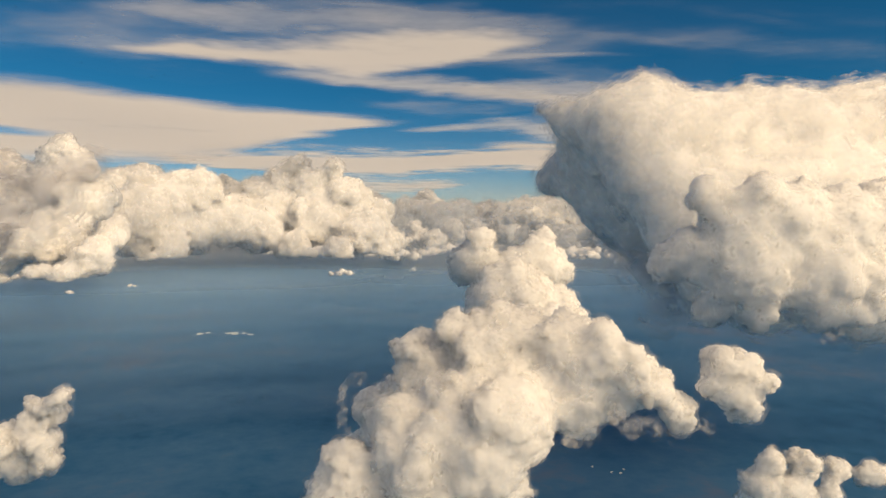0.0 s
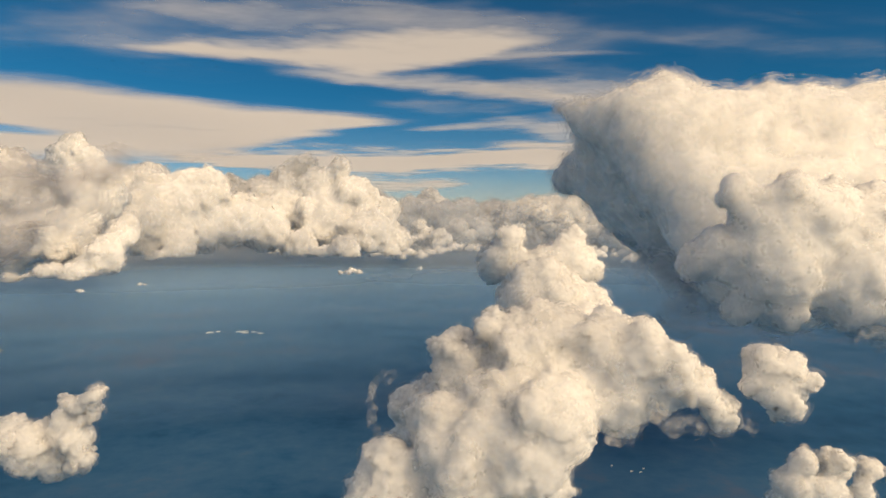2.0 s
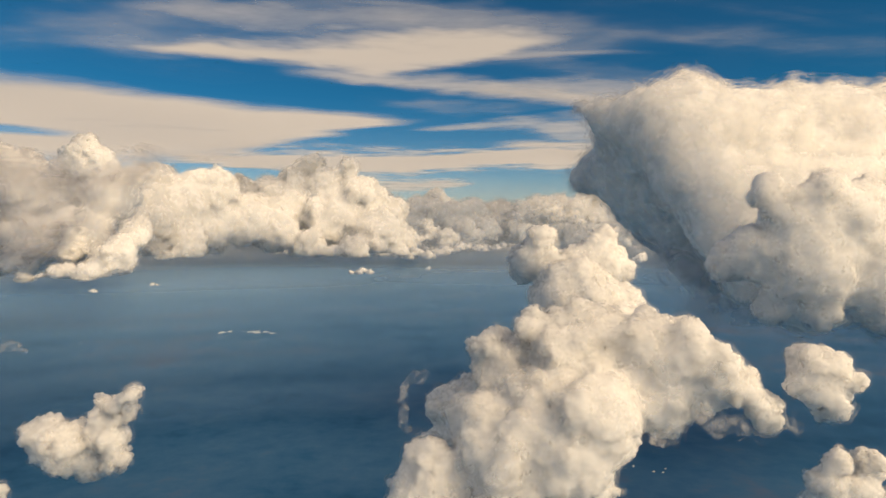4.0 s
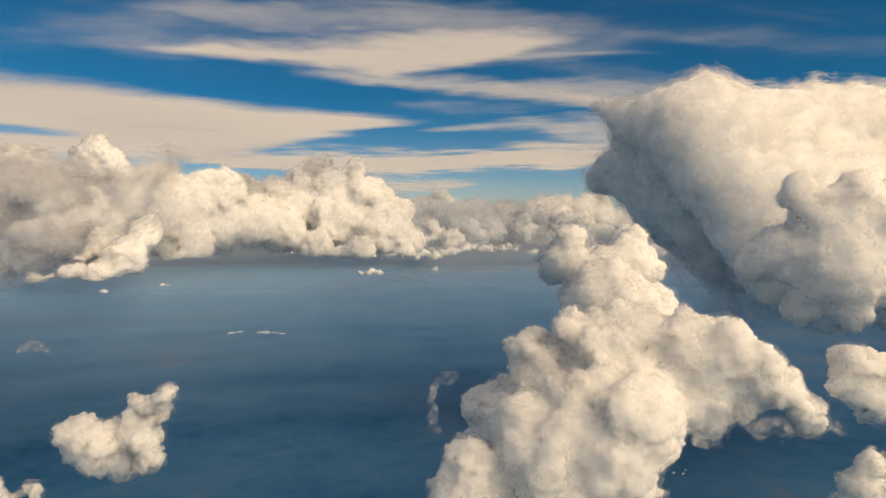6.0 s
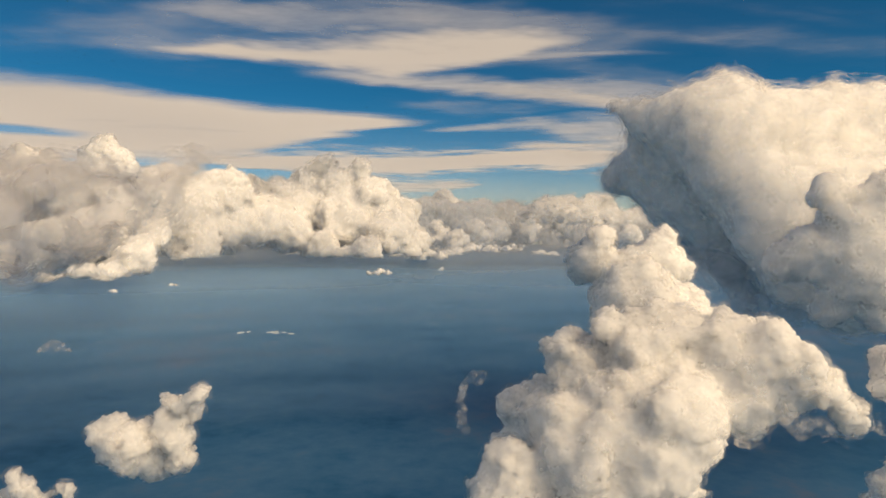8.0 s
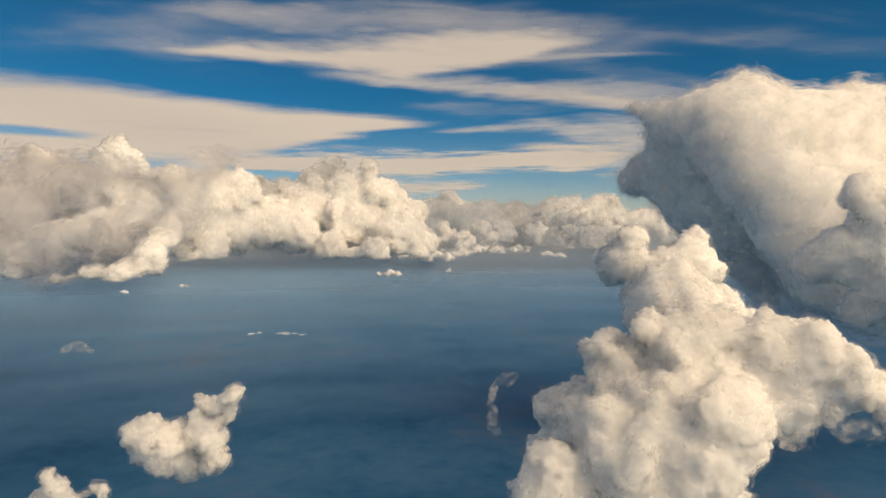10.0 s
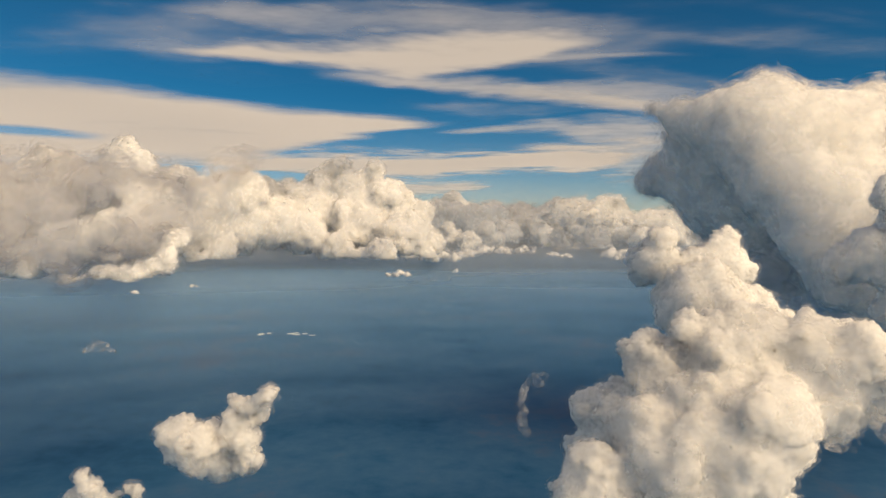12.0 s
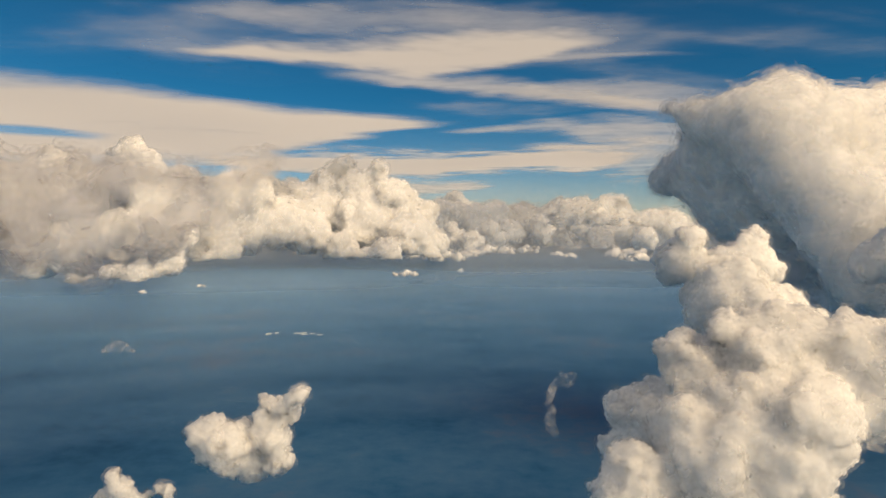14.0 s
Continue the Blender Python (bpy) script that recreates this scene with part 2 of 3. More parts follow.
def cirrus(name, label, streaks, height, step, feathered=True):
    """A flat sheet of ice cloud at one height, whose thickness follows its streaks: rows of x, y, half-width."""
    pts = np.array([q for a, s in streaks for q in s], float)
    x0, x1 = pts[:, 0].min() - 150, pts[:, 0].max() + 150
    y0, y1 = (pts[:, 1] - 2.4 * pts[:, 2]).min(), (pts[:, 1] + 2.4 * pts[:, 2]).max()
    xs = np.linspace(x0, x1, int((x1 - x0) / step) + 2)
    ys = np.geomspace(y0, y1, 220)
    gx, gy = np.meshgrid(xs, ys)
    thick = np.zeros_like(gx)
    wob = np.array([noise.fractal((x / 130.0, y / 90.0, height), 0.7, 2.1, 5) for x, y in zip(gx.ravel(), gy.ravel())]).reshape(gx.shape)
    for a, s in streaks:
        s = np.array(s, float)
        yc, w = (np.mean([np.interp(gx + o, s[:, 0], s[:, q]) for o in (-80, -55, -35, -18, -5, 5, 18, 35, 55, 80)], axis=0) for q in (1, 2))
        end = np.clip(np.minimum(gx - s[0, 0], s[-1, 0] - gx) / 130.0 + 0.8, 0, 1)
        end = end * end * (3 - 2 * end)
        d = np.abs(gy - yc + wob * w * (0.65 if feathered else 0.15)) / w
        profile = np.exp(-0.8 * d * d) if feathered else np.clip(1.9 - d, 0, 1.3) / 1.3
        thick = np.maximum(thick, 1.15 * a * end * profile) if a > 0 else thick * (1 + a * end * profile)
    wave = 2.0 * np.sin(gx / 90.0) + 1.5 * np.sin(gy / 60.0 + gx / 200.0)
    verts = np.column_stack([gx.ravel(), gy.ravel(), (height + wave).ravel()])
    nx = len(xs)
    i = (np.arange(len(ys) - 1)[:, None] * nx + np.arange(nx - 1)[None]).ravel()
    quads = np.column_stack([i, i + 1, i + nx + 1, i + nx])
    quads = quads[thick.ravel()[quads].max(axis=1) > 0.03]
    used, quads = np.unique(quads, return_inverse=True)
    ob = mesh_object(name, verts[used].tolist(), quads.reshape(-1, 4).tolist(), CIRRUS)
    ob.data.attributes.new("thickness", "FLOAT", "POINT").data.foreach_set("value", thick.ravel()[used].astype(np.float32))
    return tagged(ob, label, "cloud", "high ice clouds")


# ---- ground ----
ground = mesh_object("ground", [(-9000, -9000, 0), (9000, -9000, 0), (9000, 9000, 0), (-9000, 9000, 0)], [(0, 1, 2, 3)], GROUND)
tagged(ground, "lowland with faint fields far below, tinted haze blue", "ground", "", "structure")


POND = material("pale pond")
pond_out, pond_bsdf = POND[1].new("ShaderNodeOutputMaterial"), POND[1].new("ShaderNodeBsdfPrincipled")
pond_co = POND[1].new("ShaderNodeTexCoord").outputs["Object"]
POND[2].new(ramp(POND[1], POND[2], noise_node(POND[1], POND[2], pond_co, 0.4, 5), (0.3, (0.62, 0.64, 0.62)), (0.7, (0.86, 0.86, 0.82))), pond_bsdf.inputs["Base Color"])
pond_bsdf.inputs["Roughness"].default_value = 0.5
POND[2].new(pond_bsdf.outputs[0], pond_out.inputs[0])


def pond(x, y, long, wide, turn, seed):
    """A shallow pale pond with an uneven shore."""
    rng = np.random.default_rng(seed)
    top, a = [], np.linspace(0, 2 * math.pi, 26)[:-1]
    r = 1 + 0.22 * np.sin(2 * a + rng.uniform(0, 6)) + 0.2 * np.sin(3 * a + rng.uniform(0, 6)) + 0.12 * np.sin(5 * a + rng.uniform(0, 6))
    for z, k in ((0.25, 1.0), (0.0, 1.04)):
        top += [(long * k * q * math.cos(b), wide * k * q * math.sin(b), z) for q, b in zip(r, a)]
    n = len(a)
    ob = mesh_object("pond", top, [tuple(range(n))] + [(q, q + n, (q + 1) % n + n, (q + 1) % n) for q in range(n)], POND[0], None, False)
    ob.matrix_basis = pose(x, y, 0, 0, 0, turn)
    return tagged(ob, "small pale pond glinting on the dark plain", "pond", "glinting ponds")


pond(-238, 606, 3.2, 4.5, -25, 1)
pond(-232, 612, 1.6, 4.0, 10, 2)
pond(-209, 610, 4.2, 3.6, -35, 3)
pond(-202, 604, 3.2, 2.2, 20, 4)
pond(-205, 615, 2.6, 1.8, 0, 7)
pond(-196, 610, 2.8, 2.0, -20, 5)
pond(-187, 602, 2.6, 2.2, 30, 6)
for q, (x, y) in enumerate(((70, 256), (73.5, 255), (63.5, 262), (76, 259))):
    pond(x, y, 0.55, 0.3, 30 * q, 10 + q)


def haze(distance, most, low, high, top, tint=(0.40, 0.69, 1.0)):
    """A curtain of thin haze standing round the view at one distance: clear at the ground, thickest between low and high."""
    m, n, l = material("haze")
    out = n.new("ShaderNodeOutputMaterial")
    co = n.new("ShaderNodeTexCoord").outputs["Object"]
    sep = n.new("ShaderNodeSeparateXYZ")
    l.new(co, sep.inputs[0])
    up = smooth_range(n, l, sep.outputs[2], low, high)
    down = smooth_range(n, l, sep.outputs[2], top, high * 1.2)
    patch = noise_node(n, l, co, 3.0 / distance, 3, 0.5, (1.0, 1.0, 4.0))
    fac = math_node(n, l, "MULTIPLY", math_node(n, l, "MULTIPLY", up, down), math_node(n, l, "MULTIPLY_ADD", patch, most * 1.2, most * 0.4))
    d, t, tr = n.new("ShaderNodeBsdfDiffuse"), n.new("ShaderNodeBsdfTranslucent"), n.new("ShaderNodeBsdfTransparent")
    for q in (d, t):
        q.inputs["Color"].default_value = (*tint, 1)
    both, mix = n.new("ShaderNodeMixShader"), n.new("ShaderNodeMixShader")
    l.new(d.outputs[0], both.inputs[1])
    l.new(t.outputs[0], both.inputs[2])
    both.inputs[0].default_value = 0.3
    l.new(fac, mix.inputs[0])
    l.new(tr.outputs[0], mix.inputs[1])
    l.new(both.outputs[0], mix.inputs[2])
    l.new(mix.outputs[0], out.inputs[0])
    angles = np.linspace(radians(-50), radians(50), 61)
    verts, faces = [], []
    for q, a in enumerate(angles):
        for z in (1.0, top):
            verts.append((-25 + distance * math.sin(a), distance * math.cos(a), z))
        if q:
            faces.append((2 * q - 2, 2 * q, 2 * q + 1, 2 * q - 1))
    ob = mesh_object("haze", verts, faces, m)
    return tagged(ob, "thin bluish haze in the distance", "haze", "", "structure")


haze(330, 0.07, 1, 12, 55)
haze(420, 0.10, 1, 16, 58)
haze(500, 0.11, 1, 20, 62)
haze(600, 0.17, 1, 22, 68)
haze(720, 0.24, 1, 26, 74)
haze(900, 0.36, 1, 28, 80, (0.50, 0.74, 0.96))
haze(860, 0.17, 45, 90, 270, (0.88, 0.86, 0.84))
haze(1200, 0.34, 1, 34, 160, (0.76, 0.82, 0.88))
haze(1900, 0.36, 1, 46, 300, (0.92, 0.88, 0.82))
haze(3400, 0.42, 1, 70, 460, (0.95, 0.90, 0.82))

# ---- high ice clouds ----
CIRRUS_HIGH = [
    (1.35, [(-289, 658, 12), (-227, 650, 40), (-182, 658, 62), (-106, 709, 82), (-39, 675, 78), (9, 650, 61), (48, 619, 22)]),
    (0.85, [(-151, 742, 26), (-61, 805, 50), (51, 854, 42), (145, 910, 36), (238, 951, 26)]),
    (0.2, [(-604, 644, 50), (-445, 624, 41), (-346, 630, 42), (-228, 654, 41)]),
    (0.55, [(-255, 536, 19), (-192, 550, 49), (-96, 573, 57), (8, 558, 51), (74, 598, 34)]),
    (0.5, [(-76, 510, 10), (-31, 534, 19), (8, 558, 21), (36, 598, 14)]),
    (0.5, [(29, 686, 22), (83, 675, 22), (142, 675, 9)]),
    (0.3, [(-371, 615, 72), (-215, 615, 109), (-76, 624, 123), (54, 615, 90), (128, 654, 61)]),
]
CIRRUS_LEFT = [
    (1.5, [(-978, 910, 119), (-765, 902, 124), (-648, 910, 134), (-548, 951, 138), (-455, 1036, 154), (-368, 1113, 130), (-261, 1090, 79), (-182, 1036, 51), (-154, 1067, 27)]),
    (1.4, [(-1323, 1231, 290), (-876, 1231, 290), (-672, 1268, 261), (-532, 1291, 191), (-422, 1276, 93), (-282, 1175, 53)]),
    (0.4, [(-169, 1067, 33), (-130, 1067, 38), (-114, 1057, 21)]),
    (0.6, [(-330, 1025, 25), (-279, 1011, 34), (-239, 1036, 26)]),
    (0.8, [(-205, 1006, 24), (-179, 991, 33), (-166, 1020, 25)]),
    (-0.75, [(-954, 1113, 47), (-851, 1137, 74), (-785, 1162, 45)]),
]
CIRRUS_FAR = [
    (1.9, [(-675, 1674, 130), (-520, 1715, 200), (-273, 1835, 270), (25, 1743, 185), (172, 1634, 180), (328, 1674, 250)]),
    (1.1, [(-437, 2615, 420), (-205, 2682, 360), (37, 2551, 170)]),
]
CIRRUS_LINK = [
    (0.7, [(-26, 1202, 28), (79, 1149, 51), (161, 1137, 87), (297, 1231, 188), (435, 1307, 245)]),
    (0.6, [(58, 837, 33), (129, 854, 63), (220, 910, 87), (316, 951, 86)]),
    (0.3, [(-73, 951, 52), (15, 1020, 80), (105, 996, 66)]),
    (0.65, [(149, 1413, 57), (289, 1473, 207), (450, 1674, 402), (649, 1902, 519)]),
    (0.28, [(102, 721, 35), (194, 805, 68), (284, 854, 84)]),
]
CIRRUS_THIN = [
    (0.2, [(149, 615, 25), (268, 634, 38), (415, 686, 49), (600, 721, 60)]),
    (0.15, [(108, 550, 14), (204, 539, 17), (334, 598, 17)]),
    (0.12, [(258, 550, 17), (414, 581, 23)]),
]
cirrus("cirrus_cloud", "long feathery cream cirrus streak high in blue sky", CIRRUS_HIGH, 290, 8)
cirrus("cirrus_cloud", "broad pale cirrostratus sheet ending in a tip", CIRRUS_LEFT, 288, 12, False)
cirrus("cirrus_cloud", "thin flat cream cloud band near the horizon", CIRRUS_FAR, 292, 16)
cirrus("cirrus_cloud", "torn cirrus trailing from the anvil cloud", CIRRUS_LINK, 294, 8)
cirrus("cirrus_cloud", "faint grey cirrus haze in deep blue sky", CIRRUS_THIN, 296, 8)
# unseen ice cloud added overhead and behind, to brighten the clouds' shaded sides
CIRRUS_FILL = [(0.9, [(-1500, y, 60), (-500, y + 40, 90), (300, y - 30, 80), (1400, y + 30, 60)]) for y in (1350, 1560, 1770, 2000, 2250, 2500)]
CIRRUS_FILL += [(0.95, [(-40, 770, 60), (400, 790, 100), (950, 760, 70)]), (0.95, [(0, 1010, 70), (450, 990, 110), (950, 1030, 80)])]
fill_cirrus = cirrus("cirrus_cloud", "unseen pale cirrus added overhead and behind as fill light", CIRRUS_FILL, 0, 30)
fill_cirrus.matrix_basis = pose(0, 950, 298, 0, 0, 180)

# ---- cumulus clouds, nearest first ----
HERO = [
    (-9.5, 128.0, 63.0, 6.2), (-11.0, 128.0, 56.0, 6.8), (-23.0, 114.6, 50.0, 4.4),
    (2.2, 124.6, 81.3, 3.6), (-4.7, 126.9, 74.9, 5.4), (-14.8, 132.4, 62.7, 4.7), (-14.6, 131.3, 53.7, 5.9),
    (-2.7, 125.2, 67.0, 7.2), (12.0, 124.4, 74.0, 12.0), (23.7, 120.6, 74.8, 9.3), (29.3, 121.4, 79.0, 4.7),
    (29.3, 114.8, 77.9, 5.3), (34.4, 114.4, 75.1, 4.6), (39.8, 115.1, 70.7, 4.2), (43.8, 114.6, 66.2, 3.5),
    (33.4, 116.3, 69.4, 4.5), (24.5, 119.1, 68.6, 8.6), (11.8, 112.1, 66.4, 8.6), (1.2, 116.9, 68.4, 5.4),
    (0.6, 112.5, 63.7, 4.9), (-8.9, 116.9, 64.4, 5.4), (-5.1, 113.8, 58.1, 8.2), (6.7, 111.7, 58.4, 8.1),
    (-17.1, 116.2, 55.1, 5.8), (-21.8, 114.6, 51.6, 3.5), (-15.3, 116.8, 44.9, 9.6), (-2.5, 114.4, 44.9, 12.1),
    (9.8, 112.7, 49.9, 6.5),
]
HERO_TOP = [
    (9.4, 165.7, 97.6, 4.0), (9.7, 166.3, 94.0, 4.5), (7.3, 167.4, 91.2, 6.0), (25.8, 166.4, 97.6, 3.7), (24.0, 167.0, 93.6, 5.0),
    (25.9, 167.1, 93.9, 4.2), (18.6, 168.0, 88.6, 8.0), (27.8, 168.4, 89.2, 7.2), (16.4, 156.0, 81.6, 11.3),
    (28.1, 154.1, 81.8, 5.6), (26.7, 146.1, 74.8, 8.4),
]
RPIECE = [
    (51.7, 115.9, 74.2, 4.0), (56.0, 116.1, 73.4, 4.3), (59.3, 115.3, 71.5, 3.2), (55.6, 114.7, 68.2, 3.7),
    (53.1, 115.5, 70.1, 3.5), (49.1, 114.8, 70.8, 2.4), (56.2, 113.4, 66.5, 1.8),
]
RCUM = [
    (70.7, 168.8, 110.0, 5.2), (85.3, 167.5, 109.9, 6.1), (80.2, 171.1, 101.6, 9.9), (95.1, 171.3, 103.9, 10.2),
    (111.2, 174.6, 101.6, 12.1), (128.5, 178.9, 100.0, 15.5), (69.5, 173.5, 93.7, 7.5), (83.9, 172.4, 89.8, 13.3),
    (103.7, 174.1, 87.4, 14.2), (118.2, 172.1, 84.4, 9.9), (63.3, 176.0, 90.7, 5.4), (74.4, 173.9, 78.2, 5.4),
    (86.4, 169.5, 78.4, 6.2), (152.1, 186.9, 93.2, 21.6), (103.3, 170.8, 78.3, 6.6), (112.7, 168.6, 77.8, 4.9),
]
ANVIL = [
    (72.0, 298, 135.2, 16.8), (79.3, 300, 124.5, 18.0), (87.6, 296, 113.4, 18.3), (95.1, 290, 102.6, 17.4),
    (103.0, 290, 92.1, 16.9), (70.2, 314, 125.7, 14.3), (85.3, 312, 111.3, 15.9),
    (81.1, 262, 140.9, 21.9), (110.9, 262, 135.2, 25.0), (141.8, 262, 132.1, 29.7), (177.8, 266, 134.3, 31.4),
    (226.3, 275, 135.0, 37.5), (66.2, 274, 148.8, 13.4), (56.1, 286, 152.0, 9.4), (45.7, 294, 155.3, 4.8),
    (87.4, 274, 161.0, 10.5), (103.5, 274, 154.8, 10.5), (129.9, 272, 154.4, 11.1), (160.8, 274, 154.8, 11.9),
    (197.3, 280, 158.5, 12.2), (84.4, 254, 125.4, 21.2), (96.3, 246, 111.2, 20.6), (125.4, 244, 103.3, 27.7),
    (155.5, 246, 102.2, 31.3), (199.0, 256, 102.3, 34.9), (93.3, 244, 98.9, 16.0), (105.7, 242, 85.7, 17.6),
    (123.2, 244, 76.7, 18.8), (74.5, 268, 135.3, 17.0), (66.1, 302, 143.9, 13.7), (67.5, 326, 130.8, 14.8),
    (57.0, 334, 126.7, 10.9), (82.3, 326, 117.8, 17.8), (98.3, 322, 102.9, 18.1), (105.9, 310, 94.4, 16.9),
    (136.5, 250, 81.8, 22.7), (117.9, 312, 84.4, 17.0), (172.5, 258, 76.6, 25.8),
]
SMALL = [
    (-86.9, 139, 62.3, 2.5), (-85.7, 140, 63.9, 1.5), (-89.6, 141, 58.5, 3.6), (-94.0, 142, 60.5, 1.9),
    (-93.1, 143, 52.7, 4.9), (-99.6, 144, 51.4, 4.4), (-102.3, 139, 51.3, 4.8), (-107.3, 140, 52.2, 3.6),
    (-109.4, 141, 54.0, 2.4), (-106.2, 142, 54.6, 2.2), (-91.8, 143, 46.9, 4.4), (-98.2, 144, 44.8, 4.4),
    (-101.6, 139, 46.7, 3.5), (-106.7, 140, 48.4, 3.1), (-94.8, 141, 56.6, 2.6),
]
CORNER = [
    (-128.7, 139.5, 43.2, 2.0), (-127.0, 140.0, 40.2, 2.7), (-117.2, 139.6, 40.4, 2.2), (-123.1, 140.6, 36.8, 3.5),
    (-132.0, 141.2, 37.8, 3.0),
]
RBOT = [
    (83.1, 156.7, 41.9, 3.6), (91.5, 157.1, 41.2, 4.2), (101.1, 157.7, 38.7, 3.6), (109.0, 157.7, 37.3, 3.6),
    (80.5, 156.5, 35.3, 4.8), (89.4, 157.2, 32.9, 5.8), (98.8, 156.2, 33.3, 3.0), (117.7, 158.8, 36.5, 5.2),
    (80.7, 158.4, 28.0, 6.1), (63.1, 155.0, 33.1, 2.7),
]
GREY = [
    (-99.7, 188, 118.4, 4.4), (-113.4, 197, 117.2, 7.2), (-121.0, 192, 115.3, 8.4), (-135.8, 201, 114.2, 10.0),
    (-143.1, 196, 113.9, 10.7), (-151.6, 191, 112.7, 11.3), (-173.3, 200, 112.4, 12.7), (-183.1, 195, 111.2, 13.3),
    (-194.0, 190, 110.0, 13.8), (-121.8, 199, 107.2, 7.6), (-129.3, 194, 104.4, 9.2), (-139.7, 189, 101.7, 10.6),
    (-160.8, 198, 100.0, 12.6), (-172.5, 193, 99.1, 12.6), (-185.1, 188, 98.3, 13.0), (-140.3, 197, 95.5, 6.1),
    (-148.9, 192, 92.2, 6.3), (-172.3, 201, 90.5, 6.9),
]
RAIN = [
    (85.5, 272.0, 83.2, 11.0), (100.6, 269.4, 85.3, 13.0), (116.3, 266.3, 83.6, 12.8), (96.6, 272.0, 69.1, 11.0),
    (112.2, 267.9, 68.4, 10.8), (131.7, 265.5, 73.5, 11.8), (86.2, 291.2, 94.7, 8.4),
]
LBANK = [
    (-415.5, 668.8, 151.6, 18.8), (-389.8, 666.4, 163.6, 15.4), (-443.9, 675.0, 139.9, 34.7), (-490.6, 680.3, 149.4, 42.2),
    (-380.3, 671.0, 136.6, 28.9), (-394.3, 634.6, 94.2, 34.2), (-434.7, 622.4, 83.0, 30.9), (-340.4, 605.4, 75.3, 21.1),
    (-386.0, 595.2, 59.5, 13.8), (-361.0, 594.1, 56.8, 12.3), (-332.5, 632.3, 97.1, 16.8), (-550.3, 677.8, 124.6, 53.3),
    (-482.1, 617.9, 66.3, 24.6), (-412.8, 587.2, 52.0, 9.7),
]
TURRET = [
    (-399.2, 658.0, 188.0, 15.0), (-411.0, 656.0, 176.0, 15.5), (-385.0, 657.0, 175.0, 15.0), (-399.4, 658.0, 164.0, 20.0),
    (-373.0, 655.6, 164.0, 12.0), (-421.0, 656.4, 163.0, 14.0), (-392.0, 654.0, 181.0, 10.0),
]
MBANK = [
    (-421.5, 930, 125.3, 50.7), (-382.8, 960, 156.7, 45.3), (-448.8, 900, 112.3, 50.7), (-387.5, 900, 75.5, 21.3),
    (-330.2, 900, 65.7, 18.0), (-295.8, 920, 74.9, 23.4), (-417.2, 880, 58.4, 16.0), (-387.1, 960, 104.4, 43.6),
    (-348.8, 1000, 113.6, 40.9),
    (-290.7, 1127.2, 183.9, 37.1), (-232.6, 1118.4, 171.1, 38.9), (-170.6, 1111.1, 155.5, 42.7), (-378.9, 1100.7, 170.0, 28.2),
    (-331.1, 1108.2, 155.4, 38.5), (-406.9, 1020.6, 153.8, 28.0), (-221.0, 1086.0, 109.9, 49.7), (-138.6, 1059.7, 95.2, 40.7),
    (-364.4, 1005.5, 113.7, 34.9), (-307.0, 1027.4, 100.0, 37.6), (-427.4, 972.2, 130.9, 30.2), (-442.5, 921.0, 154.4, 28.6),
    (-245.4, 1023.3, 72.1, 31.8), (-166.9, 998.8, 68.2, 25.6), (-335.8, 814.3, 77.8, 19.4), (-234.6, 709.6, 72.9, 13.0),
    (-95.6, 1119.6, 79.7, 26.6), (-217.7, 696.6, 67.1, 8.9), (-156.7, 991.4, 56.8, 15.4), (-351.7, 768.3, 68.6, 11.2),
    (-286.2, 725.9, 65.7, 8.0), (-301.7, 1092.7, 129.8, 45.0), (-352.3, 1065.7, 133.9, 35.1), (-126.9, 1127.2, 125.6, 37.1),
    (-196.2, 1113.6, 211.3, 18.3), (-260.3, 1128.3, 212.7, 24.8), (-100.5, 1064.4, 61.3, 19.5), (-206.2, 1013.7, 58.6, 18.5),
    (-266.3, 964.3, 60.6, 19.4),
]
FART = [
    (-72.0, 2733.1, 244.0, 44.7), (-114.3, 2735.1, 199.4, 47.4), (-29.8, 2737.0, 194.5, 50.1), (-83.4, 2699.8, 136.8, 67.6),
    (36.8, 2532.5, 123.0, 43.9), (-141.9, 2441.6, 100.0, 56.4), (12.7, 2333.2, 68.2, 44.9),
]
FARC = [
    (60.9, 664.0, 124.1, 12.1), (78.9, 663.5, 125.9, 11.5), (97.5, 666.6, 120.0, 11.6), (116.6, 672.2, 115.3, 9.7),
    (139.6, 686.4, 111.2, 8.6), (71.1, 674.6, 111.0, 13.0), (96.0, 677.6, 108.0, 13.0), (122.8, 682.8, 105.0, 10.5),
    (155.5, 696.0, 105.1, 8.0), (46.0, 666.7, 113.3, 9.0),
]
HORIZON = [
    (-116.1, 1521.7, 79.3, 29.3), (-70.1, 1574.6, 88.6, 33.4), (-19.3, 1521.7, 75.1, 29.3), (31.0, 1627.7, 92.6, 37.6),
    (88.0, 1729.5, 100.0, 40.0), (122.8, 1572.4, 78.6, 30.3), (187.8, 1782.9, 103.2, 44.6), (222.9, 1625.4, 82.3, 34.4),
    (301.5, 1833.8, 108.3, 45.9), (328.8, 1676.2, 87.8, 35.5), (417.5, 1831.2, 103.3, 42.3), (443.0, 1676.2, 84.8, 35.5),
    (543.0, 1833.8, 108.3, 45.9), (574.9, 1729.5, 92.1, 40.0), (132.7, 1922.0, 126.2, 29.6), (237.4, 1922.0, 131.4, 29.6),
    (42.9, 1311.3, 64.3, 15.1), (138.2, 1311.3, 58.3, 15.1), (233.8, 1313.1, 61.8, 17.7), (341.4, 1361.7, 62.9, 15.7),
]
